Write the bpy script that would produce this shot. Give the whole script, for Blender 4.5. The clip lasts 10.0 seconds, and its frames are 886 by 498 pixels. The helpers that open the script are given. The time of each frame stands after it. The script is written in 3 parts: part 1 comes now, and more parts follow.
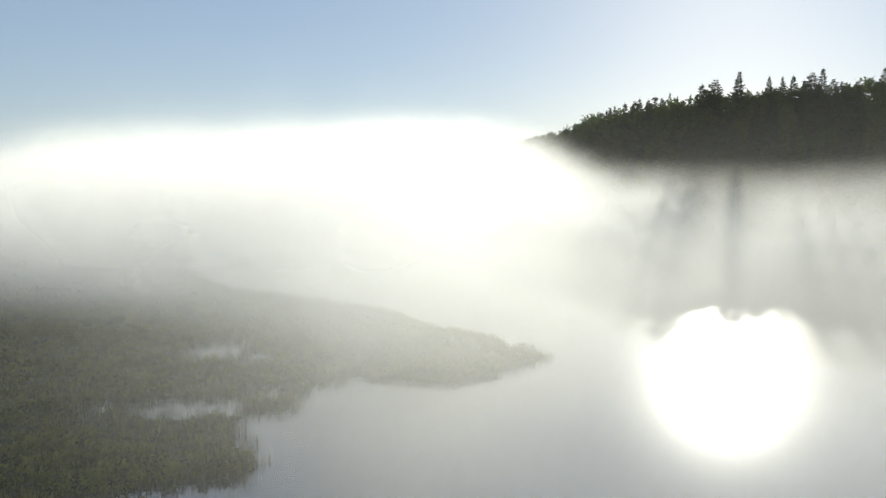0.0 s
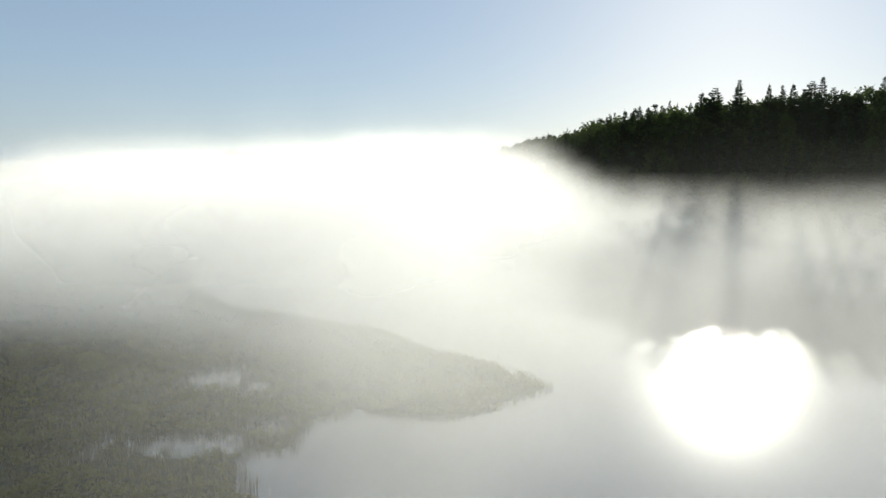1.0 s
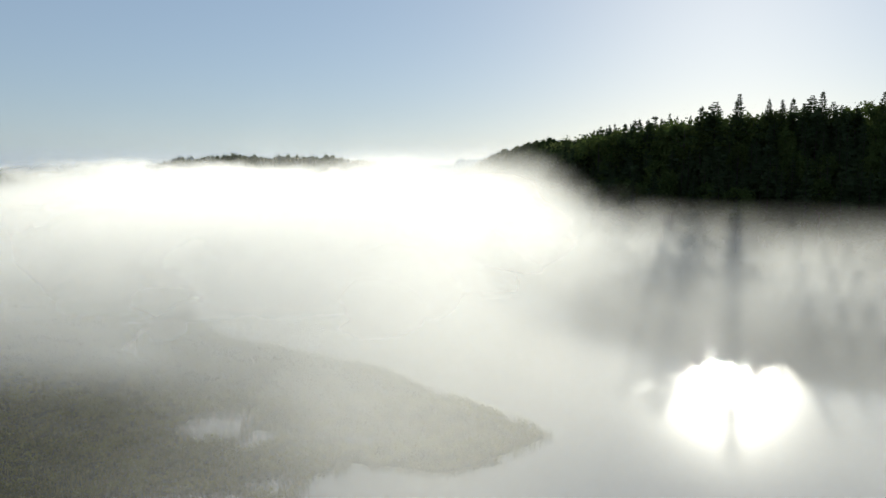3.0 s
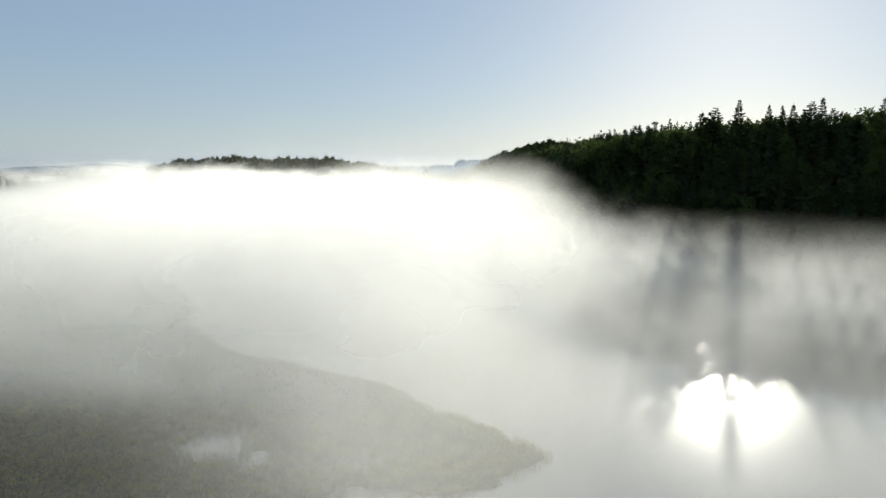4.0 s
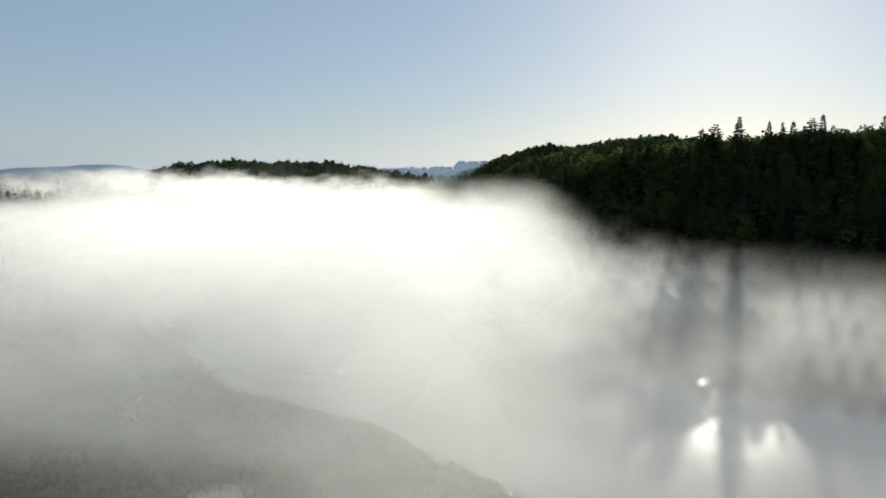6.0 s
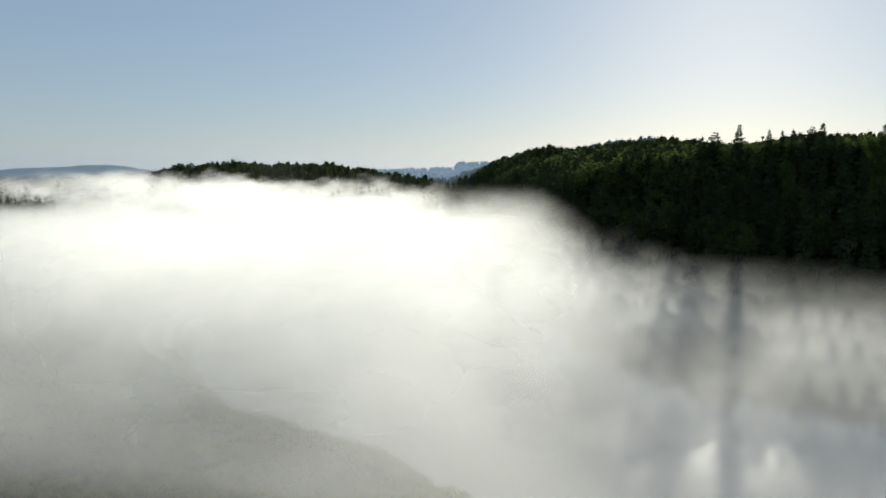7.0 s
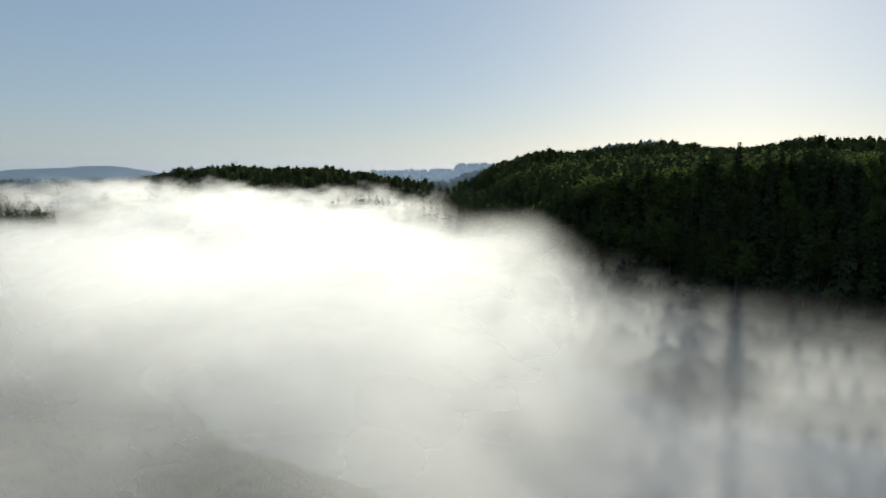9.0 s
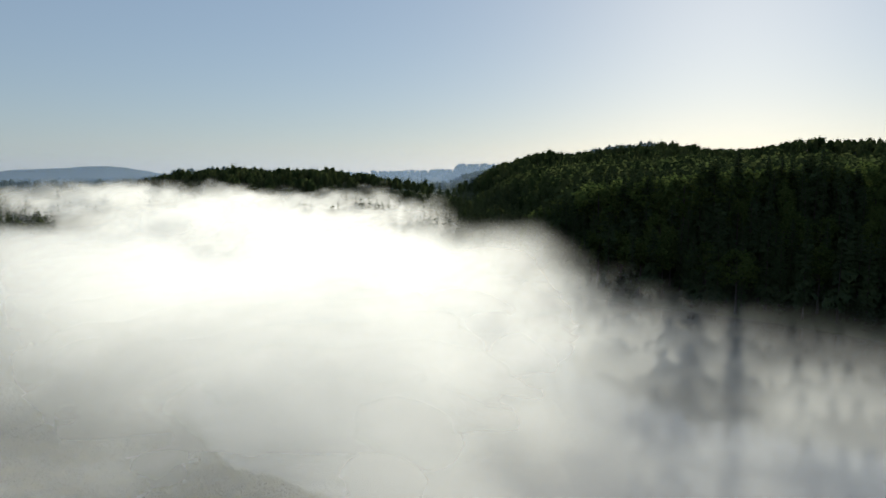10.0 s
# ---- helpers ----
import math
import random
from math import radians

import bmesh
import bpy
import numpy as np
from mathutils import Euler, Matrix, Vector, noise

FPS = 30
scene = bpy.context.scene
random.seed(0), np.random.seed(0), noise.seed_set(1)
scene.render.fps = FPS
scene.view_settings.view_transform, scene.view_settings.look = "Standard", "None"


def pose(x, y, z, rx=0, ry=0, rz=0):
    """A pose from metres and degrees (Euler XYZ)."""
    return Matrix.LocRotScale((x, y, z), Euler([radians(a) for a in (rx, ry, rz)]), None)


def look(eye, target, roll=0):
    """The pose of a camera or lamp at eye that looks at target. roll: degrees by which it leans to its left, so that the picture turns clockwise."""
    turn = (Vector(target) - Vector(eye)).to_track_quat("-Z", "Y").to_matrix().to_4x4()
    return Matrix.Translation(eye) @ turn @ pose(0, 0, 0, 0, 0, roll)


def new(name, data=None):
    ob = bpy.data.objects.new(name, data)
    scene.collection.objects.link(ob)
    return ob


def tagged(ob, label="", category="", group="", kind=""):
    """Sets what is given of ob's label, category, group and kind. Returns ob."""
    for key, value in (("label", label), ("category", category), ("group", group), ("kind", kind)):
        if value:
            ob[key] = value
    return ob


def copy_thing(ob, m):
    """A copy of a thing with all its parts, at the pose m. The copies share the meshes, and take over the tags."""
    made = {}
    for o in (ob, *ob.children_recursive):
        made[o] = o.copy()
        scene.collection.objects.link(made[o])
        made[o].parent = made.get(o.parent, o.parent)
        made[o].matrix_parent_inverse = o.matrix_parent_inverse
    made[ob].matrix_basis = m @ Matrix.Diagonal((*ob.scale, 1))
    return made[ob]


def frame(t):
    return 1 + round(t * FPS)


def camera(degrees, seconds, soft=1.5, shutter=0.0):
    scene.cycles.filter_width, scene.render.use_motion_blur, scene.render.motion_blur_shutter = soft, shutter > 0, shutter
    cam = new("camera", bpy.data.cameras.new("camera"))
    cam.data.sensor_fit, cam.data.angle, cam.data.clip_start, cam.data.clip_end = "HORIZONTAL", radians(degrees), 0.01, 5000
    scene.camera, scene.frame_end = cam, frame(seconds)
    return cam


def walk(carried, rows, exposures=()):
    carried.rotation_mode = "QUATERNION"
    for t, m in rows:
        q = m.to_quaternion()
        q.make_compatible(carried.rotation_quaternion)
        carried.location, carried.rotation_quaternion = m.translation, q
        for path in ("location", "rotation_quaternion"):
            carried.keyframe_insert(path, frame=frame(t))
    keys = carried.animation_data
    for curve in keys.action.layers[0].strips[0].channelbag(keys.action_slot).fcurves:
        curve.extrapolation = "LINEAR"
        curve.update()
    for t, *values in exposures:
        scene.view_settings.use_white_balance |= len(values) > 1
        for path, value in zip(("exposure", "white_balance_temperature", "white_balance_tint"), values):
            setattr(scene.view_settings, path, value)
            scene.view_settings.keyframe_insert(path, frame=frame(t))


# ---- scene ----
cam = camera(66.0, 10.0)
# the drone climbs along its own upward axis, with the lens tipped a little below the horizon
EYE, RISE, DIP = 14.3, 21.4, 6.4
LIFT = [(0.0, 0.0), (0.5, .050), (1.0, .104), (1.5, .154), (2.0, .196), (2.5, .240), (3.0, .283), (4.5, .400), (5.0, .449), (5.5, .509),
        (6.0, .569), (7.5, .726), (8.0, .783), (8.5, .843), (9.0, .893), (9.5, .941), (10.0, .997)]
walk(cam, [(t, pose(0, RISE * u * math.sin(radians(DIP)), EYE + RISE * u * math.cos(radians(DIP)), 90 - DIP, 0, 0)) for t, u in LIFT],
     exposures=[(0.0, 0.12, 6400, 7.0), (3.0, 0.03, 6400, 7.0), (10.0, -0.1, 6400, 7.0)])
scene.cycles.transparent_max_bounces = 64
scene.cycles.max_bounces, scene.cycles.diffuse_bounces, scene.cycles.glossy_bounces = 7, 6, 2

# ---- light: low morning sun ahead, over the wooded bluff ----
SUN_EL, SUN_AZ = 15.0, 22.9          # degrees above the horizon, and to the right of the way ahead
world = bpy.data.worlds.new("sky")
scene.world = world
world.use_nodes = True
wn = world.node_tree.nodes
sky = wn.new("ShaderNodeTexSky")
sky.sky_type, sky.sun_disc = "NISHITA", False
sky.sun_elevation, sky.sun_rotation = radians(SUN_EL), radians(SUN_AZ)
sky.altitude, sky.air_density, sky.dust_density, sky.ozone_density = 200, 1.0, 0.4, 3.0
hazy = wn.new("ShaderNodeGamma")     # thin haze evens the sky out
hazy.inputs["Gamma"].default_value = 0.68
pale = wn.new("ShaderNodeMix")       # and pales it
pale.data_type = "RGBA"
pale.inputs[0].default_value = 0.28
pale.inputs[7].default_value = (2.6, 3.15, 4.35, 1.0)
wn["Background"].inputs["Strength"].default_value = 0.163
world.node_tree.links.new(sky.outputs[0], hazy.inputs["Color"])
world.node_tree.links.new(hazy.outputs[0], pale.inputs[6])
world.node_tree.links.new(pale.outputs[2], wn["Background"].inputs["Color"])
sun = new("sun", bpy.data.lights.new("sun", "SUN"))
sun.data.energy, sun.data.angle, sun.data.color = 5.0, radians(0.5), (1.0, 0.945, 0.81)
sun_way = Vector((math.sin(radians(SUN_AZ)) * math.cos(radians(SUN_EL)), math.cos(radians(SUN_AZ)) * math.cos(radians(SUN_EL)), math.sin(radians(SUN_EL))))
sun.matrix_world = look(sun_way * 500, (0, 0, 0))


# ---- materials ----
class Nodes:
    """A short way to write node trees."""
    def __init__(self, name):
        self.mat = bpy.data.materials.new(name)
        self.mat.use_nodes = True
        self.tree = self.mat.node_tree
        self.bsdf = self.tree.nodes["Principled BSDF"]
        self.out = self.tree.nodes["Material Output"]

    def add(self, kind, props=(), **inputs):
        n = self.tree.nodes.new("ShaderNode" + kind)
        for k, v in dict(props).items():
            setattr(n, k, v)
        for k, v in inputs.items():
            self.set(n, int(k[1:]) if k[0] == "i" and k[1:].isdigit() else k.replace("_", " "), v)
        return n

    def set(self, n, key, v):
        if isinstance(v, bpy.types.NodeSocket):
            self.tree.links.new(v, n.inputs[key])
        else:
            n.inputs[key].default_value = v

    def math(self, op, a, b=0.0, clamp=False):
        return self.add("Math", {"operation": op, "use_clamp": clamp}, i0=a, i1=b).outputs[0]

    def ramp(self, v, lo, hi, a=0.0, b=1.0):
        return self.add("MapRange", {"interpolation_type": "SMOOTHSTEP"}, i0=v, i1=lo, i2=hi, i3=a, i4=b).outputs[0]

    def noise(self, vector, scale, detail=2.0, rough=0.5, distortion=0.0):
        n = self.add("TexNoise", (), Scale=scale, Detail=detail, Roughness=rough, Distortion=distortion)
        if vector is not None:
            self.set(n, "Vector", vector)
        return n.outputs[0]

    def mix(self, fac, a, b):
        n = self.add("Mix", {"data_type": "RGBA"}, i0=fac)
        self.set(n, 6, a), self.set(n, 7, b)
        return n.outputs[2]


def rgb(r, g, b):
    return (r, g, b, 1.0)


def leaf_material(name, dark, mid, light, translucent=0.35, rough=0.85, patch=0.08, tone=False):
    m = Nodes(name)
    pos = m.add("NewGeometry").outputs["Position"]
    rnd = m.add("NewGeometry").outputs["Random Per Island"]
    if tone:      # every tree of the woods has its own shade of green
        own = m.add("Attribute", {"attribute_name": "tone"}).outputs["Fac"]
        rnd = m.math("ADD", m.math("MULTIPLY", own, 0.8), m.math("MULTIPLY", rnd, 0.3))
    big = m.noise(pos, patch, 2)
    col = m.mix(m.ramp(big, 0.35, 0.65), rgb(*dark), rgb(*mid))
    col = m.mix(m.math("MULTIPLY", rnd, 0.8), col, rgb(*light))
    m.set(m.bsdf, "Base Color", col), m.set(m.bsdf, "Roughness", rough)
    m.set(m.bsdf, "Specular IOR Level", 0.0)
    tr = m.add("BsdfTranslucent", (), Color=col)
    mx = m.add("MixShader", (), i0=translucent, i1=m.bsdf.outputs[0], i2=tr.outputs[0])
    m.tree.links.new(mx.outputs[0], m.out.inputs[0])
    return m.mat


def bark_material():
    m = Nodes("bark")
    pos = m.add("TexCoord").outputs["Object"]
    n = m.noise(pos, 6.0, 5, 0.6)
    m.set(m.bsdf, "Base Color", m.mix(n, rgb(0.03, 0.025, 0.02), rgb(0.09, 0.075, 0.06)))
    m.set(m.bsdf, "Roughness", 0.9)
    m.set(m.bsdf, "Normal", m.add("Bump", (), Strength=0.6, Height=n).outputs[0])
    return m.mat


def ground_material():
    m = Nodes("forest_floor")
    pos = m.add("NewGeometry").outputs["Position"]
    a, b = m.noise(pos, 0.03, 4), m.noise(pos, 0.9, 5, 0.65)
    col = m.mix(m.ramp(a, 0.35, 0.65), rgb(0.030, 0.045, 0.018), rgb(0.060, 0.075, 0.028))
    col = m.mix(m.ramp(b, 0.3, 0.75), col, rgb(0.035, 0.035, 0.02))
    m.set(m.bsdf, "Base Color", col), m.set(m.bsdf, "Roughness", 0.95), m.set(m.bsdf, "Specular IOR Level", 0.1)
    m.set(m.bsdf, "Normal", m.add("Bump", (), Strength=0.8, Distance=0.6, Height=b).outputs[0])
    return m.mat


def marsh_material():
    m = Nodes("marsh_peat")
    pos = m.add("NewGeometry").outputs["Position"]
    a, b = m.noise(pos, 0.12, 4), m.noise(pos, 2.2, 6, 0.7)
    col = m.mix(m.ramp(a, 0.35, 0.65), rgb(0.060, 0.062, 0.024), rgb(0.110, 0.100, 0.042))
    col = m.mix(m.ramp(b, 0.35, 0.7), col, rgb(0.035, 0.032, 0.018))
    m.set(m.bsdf, "Base Color", col), m.set(m.bsdf, "Roughness", 0.9), m.set(m.bsdf, "Specular IOR Level", 0.15)
    m.set(m.bsdf, "Normal", m.add("Bump", (), Strength=0.9, Distance=0.15, Height=b).outputs[0])
    return m.mat


def water_material():
    m = Nodes("lake_water")
    pos = m.add("NewGeometry").outputs["Position"]
    a = m.noise(pos, 0.05, 3, 0.6)
    fine = m.noise(pos, 1.3, 3, 0.55)
    m.set(m.bsdf, "Base Color", rgb(0.030, 0.034, 0.034))
    m.set(m.bsdf, "IOR", 1.65), m.set(m.bsdf, "Specular IOR Level", 0.5)
    m.set(m.bsdf, "Roughness", m.ramp(a, 0.3, 0.7, 0.02, 0.045))
    bump = m.add("Bump", (), Strength=0.05, Distance=0.05, Height=fine).outputs[0]
    m.set(m.bsdf, "Normal", bump)
    # wide extra lobe imitates the glow around the mirrored sun, stretched across its way
    sheen = m.add("BsdfAnisotropic", (), Color=rgb(0.62, 0.62, 0.62), Roughness=0.165, Anisotropy=-0.44, Normal=bump,
                  Tangent=m.add("CombineXYZ", (), i0=math.cos(radians(SUN_AZ)), i1=-math.sin(radians(SUN_AZ))).outputs[0])
    mx = m.add("MixShader", (), i0=0.27, i1=m.bsdf.outputs[0], i2=sheen.outputs[0])
    m.tree.links.new(mx.outputs[0], m.out.inputs[0])
    return m.mat


def mist_material(name, through_colour, back_colour):
    """Thin droplets in the given colours: each sheet holds as much as the air between it and the next one."""
    m = Nodes(name)
    depth = m.add("Attribute", {"attribute_name": "depth"}).outputs["Fac"]
    alpha = m.math("SUBTRACT", 1.0, m.math("POWER", 2.718, m.math("MULTIPLY", depth, -1.0)), clamp=True)
    tr = m.add("BsdfTranslucent", (), Color=rgb(*through_colour))
    df = m.add("BsdfDiffuse", (), Color=rgb(*back_colour))
    fog = m.add("MixShader", (), i0=0.2, i1=tr.outputs[0], i2=df.outputs[0])
    mx = m.add("MixShader", (), i0=alpha, i1=m.add("BsdfTransparent").outputs[0], i2=fog.outputs[0])
    m.tree.links.new(mx.outputs[0], m.out.inputs[0])
    return m.mat


NEEDLE = leaf_material("spruce_needles", (0.040, 0.060, 0.030), (0.055, 0.082, 0.036), (0.082, 0.106, 0.046), 0.30)
LEAF = leaf_material("broad_leaves", (0.046, 0.076, 0.024), (0.074, 0.108, 0.032), (0.108, 0.132, 0.040), 0.45)
SEDGE = leaf_material("sedge", (0.075, 0.078, 0.026), (0.170, 0.160, 0.052), (0.220, 0.190, 0.072), 0.5, patch=0.35)
HEATH = leaf_material("bog_shrub_leaves", (0.052, 0.063, 0.020), (0.160, 0.162, 0.044), (0.205, 0.190, 0.058), 0.45, patch=0.42)
STRAW = leaf_material("dry_reed", (0.22, 0.20, 0.14), (0.30, 0.27, 0.19), (0.40, 0.36, 0.26), 0.3)
REED = leaf_material("reed", (0.070, 0.075, 0.035), (0.10, 0.10, 0.05), (0.15, 0.13, 0.07), 0.3)
WOODS_NEEDLE = leaf_material("spruce_woods", (0.028, 0.044, 0.024), (0.044, 0.064, 0.030), (0.075, 0.095, 0.042), 0.35, tone=True)
WOODS_LEAF = leaf_material("broad_leaved_woods", (0.030, 0.050, 0.018), (0.056, 0.082, 0.028), (0.115, 0.130, 0.050), 0.50, patch=0.025, tone=True)
BARK, FLOOR, PEAT, WATER = bark_material(), ground_material(), marsh_material(), water_material()
MIST = mist_material("mist", (0.985, 0.978, 0.94), (0.945, 0.937, 0.90))
# the blue of scattered daylight is put into the colour of these far sheets
HAZE = mist_material("airlight_haze", (0.45, 0.62, 0.90), (0.45, 0.62, 0.90))
STEEL = Nodes("weathered_steel")
STEEL.set(STEEL.bsdf, "Base Color", rgb(0.25, 0.25, 0.25)), STEEL.set(STEEL.bsdf, "Roughness", 0.6), STEEL.set(STEEL.bsdf, "Metallic", 0.8)
STEEL = STEEL.mat


# ---- mesh helpers ----
def tri_mesh(name, verts, tris, material, smooth=False):
    """A mesh of triangles from two arrays."""
    verts, tris = np.asarray(verts, np.float32), np.asarray(tris, np.int32)
    me = bpy.data.meshes.new(name)
    me.vertices.add(len(verts)), me.loops.add(tris.size), me.polygons.add(len(tris))
    me.vertices.foreach_set("co", verts.ravel())
    me.loops.foreach_set("vertex_index", tris.ravel())
    me.polygons.foreach_set("loop_start", np.arange(0, tris.size, 3, dtype=np.int32))
    me.polygons.foreach_set("loop_total", np.full(len(tris), 3, np.int32))
    if smooth:
        me.polygons.foreach_set("use_smooth", np.ones(len(tris), bool))
    me.update(calc_edges=True)
    me.materials.append(material)
    return me


def part(name, me, parent, label=""):
    ob = new(name, me)
    ob.parent = parent
    return tagged(ob, label)


def smooth(v, lo, hi):
    u = np.clip((v - lo) / (hi - lo), 0, 1)
    return u * u * (3 - 2 * u)


def edge_distance(px, py, poly):
    """Distance to a closed outline, negative inside it."""
    px, py = np.asarray(px, float), np.asarray(py, float)
    best, inside = np.full(px.shape, 1e9), np.zeros(px.shape, bool)
    for (ax, ay), (bx, by) in zip(poly, poly[1:] + poly[:1]):
        dx, dy = bx - ax, by - ay
        t = np.clip(((px - ax) * dx + (py - ay) * dy) / (dx * dx + dy * dy), 0, 1)
        best = np.minimum(best, np.hypot(px - ax - t * dx, py - ay - t * dy))
        cross = (ay > py) != (by > py)
        inside ^= cross & (px < (bx - ax) * (py - ay) / np.where(by == ay, 1e-9, by - ay) + ax)
    return np.where(inside, -best, best)


def waves(x, y, size, seed):
    """Gentle rolling noise about 0, from a few crossed sines."""
    rng = np.random.RandomState(seed)
    v = 0
    for i in range(6):
        a, k, ph = rng.uniform(0, 6.28), 6.28 / size * rng.uniform(0.6, 1.8), rng.uniform(0, 6.28)
        v = v + np.sin(k * (x * math.cos(a) + y * math.sin(a)) + ph)
    return v / 6


# ---- the land ----
LAKE = [(125, -300), (120, 0), (112, 80), (104, 118), (94, 142), (80, 160), (66, 172), (52, 183), (38, 200), (26, 222), (12, 250), (-8, 290),
        (-40, 340), (-90, 385), (-170, 385), (-192, 335), (-163, 298), (-172, 264), (-220, 245), (-300, 220), (-360, 100), (-360, -300)]
MARSH = [(-90, 8), (-40, 16), (-22, 24.5), (-14.8, 28.9), (-13.2, 29.6), (-11.4, 30.2), (-9.5, 30.8), (-9.3, 32.0), (-10.6, 33.6), (-11.6, 35.8),
         (-12.5, 37.9), (-11.8, 38.8), (-9.6, 39.4), (-8.9, 43.4), (-8.4, 45.0), (-5.7, 46.4), (-3.3, 46.1), (-0.9, 45.4), (2.6, 46.2), (4.8, 48.4), (8.0, 51.6),
         (6.3, 53.6), (4.6, 56.0), (1.8, 59.4), (-0.4, 61.2), (-4.4, 66.4), (-7.8, 70.0), (-13.1, 73.5), (-18.3, 77.5), (-25.5, 80.5), (-33, 92),
         (-38, 99), (-43, 118), (-62, 150), (-100, 178), (-148, 180), (-148, 20)]
# hill tops: x, y, height, reach along x, reach along y
HILLS = [(270, 940, 38, 105, 170), (125, 880, 19, 55, 110), (450, 800, 32, 100, 150), (640, 780, 21, 140, 200), (-175, 850, 23, 135, 130), (-310, 930, 18, 90, 120), (-520, 1000, 5, 200, 160),
         (190, 2350, 14, 260, 260), (-150, 2300, 22, 420, 260), (-1750, 3600, 52, 260, 300), (-2150, 3600, 42, 300, 300), (-600, 3400, 30, 700, 300), (300, 3900, 50, 260, 300),
         (230, 470, 8, 110, 150), (1500, 1700, 60, 400, 500)]


def land(x, y):
    """Height of the ground."""
    x, y = np.asarray(x, float), np.asarray(y, float)
    d = edge_distance(x, y, LAKE)
    out = np.maximum(d, 0)
    z = 1.6 * (1 - np.exp(-out / 5)) + 2.5 * smooth(out, 10, 120) + 1.2 * waves(x, y, 90, 3) * smooth(out, 5, 60)
    bluff = smooth(x, 18, 78)
    z = z + 20.0 * bluff * smooth(out, 2, 34)
    for hx, hy, h, rx, ry in HILLS:
        z = z + h * np.exp(-((x - hx) / rx) ** 2 - ((y - hy) / ry) ** 2) * smooth(out, 20, 160)
    z = z + 5 * waves(x, y, 420, 5) * smooth(out, 60, 400) + 3.5 * waves(x, y, 120, 6) * smooth(out, 60, 300)
    return np.where(d > 0, z, np.maximum(d * 0.2, -2.5))


def warp(n, reach, centre, power):
    u = np.linspace(-1, 1, n)
    return centre + reach * np.sign(u) * np.abs(u) ** power


def build_ground():
    gx, gy = np.meshgrid(warp(301, 4950, 30, 2.4), warp(301, 4950, 180, 2.4))
    gz = land(gx, gy)
    v = np.stack([gx, gy, gz], -1).reshape(-1, 3)
    n = 301
    i = (np.arange(n - 1)[:, None] * n + np.arange(n - 1)).ravel()
    tris = np.concatenate([np.stack([i, i + 1, i + n + 1], 1), np.stack([i, i + n + 1, i + n], 1)])
    ob = new("ground", tri_mesh("ground", v, tris, FLOOR, True))
    tagged(ob, "rolling forest floor around a misty lake", "ground", kind="structure")


def build_water():
    n = 40
    xs, ys = np.meshgrid(np.linspace(-420, 180, n), np.linspace(-320, 420, n))
    v = np.stack([xs, ys, xs * 0], -1).reshape(-1, 3)
    i = (np.arange(n - 1)[:, None] * n + np.arange(n - 1)).ravel()
    tris = np.concatenate([np.stack([i, i + 1, i + n + 1], 1), np.stack([i, i + n + 1, i + n], 1)])
    tagged(new("water", tri_mesh("water", v, tris, WATER, True)), "still grey lake water mirroring mist and sun", "water", kind="structure")


# small pools in the marsh: x, y, radius along x and y
POOLS = [(-18.3, 53.8, 3.0, 3.3), (-15.4, 40.2, 4.2, 1.9), (-11.2, 43.4, 1.8, 1.2), (-14.4, 50.8, 1.8, 1.9), (-6.5, 50.4, 2.4, 1.0), (-20.8, 39.6, 0.45, 2.4)]


def marsh_cover(x, y):
    """How firmly the marsh stands at a place: below 0 is open water."""
    d = -edge_distance(x, y, MARSH)
    d = d + 0.35 * waves(x, y, 3.0, 11) + 0.5 * waves(x, y, 7.0, 12)
    for px, py, rx, ry in POOLS:
        q = np.hypot((x - px) / rx, (y - py) / ry)
        d = np.minimum(d, (q - 1) * min(rx, ry) + 0.55 * waves(x, y, 1.9, 13))
    return d


def build_marsh():
    nx, ny = 300, 300
    gx, gy = np.meshgrid(np.linspace(-150, 14, nx), np.linspace(6, 184, ny))
    c = marsh_cover(gx, gy)
    gz = np.clip(c * 0.25, -0.4, 0.16) + 0.12 * waves(gx, gy, 2.2, 21) * smooth(c, 0.3, 2)
    v = np.stack([gx, gy, gz], -1).reshape(-1, 3)
    i = (np.arange(ny - 1)[:, None] * nx + np.arange(nx - 1)).ravel()
    tris = np.concatenate([np.stack([i, i + 1, i + nx + 1], 1), np.stack([i, i + nx + 1, i + nx], 1)])
    keep = (v[tris, 2] > -0.35).any(1)
    tagged(new("marsh", tri_mesh("marsh", v, tris[keep], PEAT, True)), "boggy brown-green peat shore reaching into the lake", "marsh", kind="structure")


build_ground(), build_water(), build_marsh()


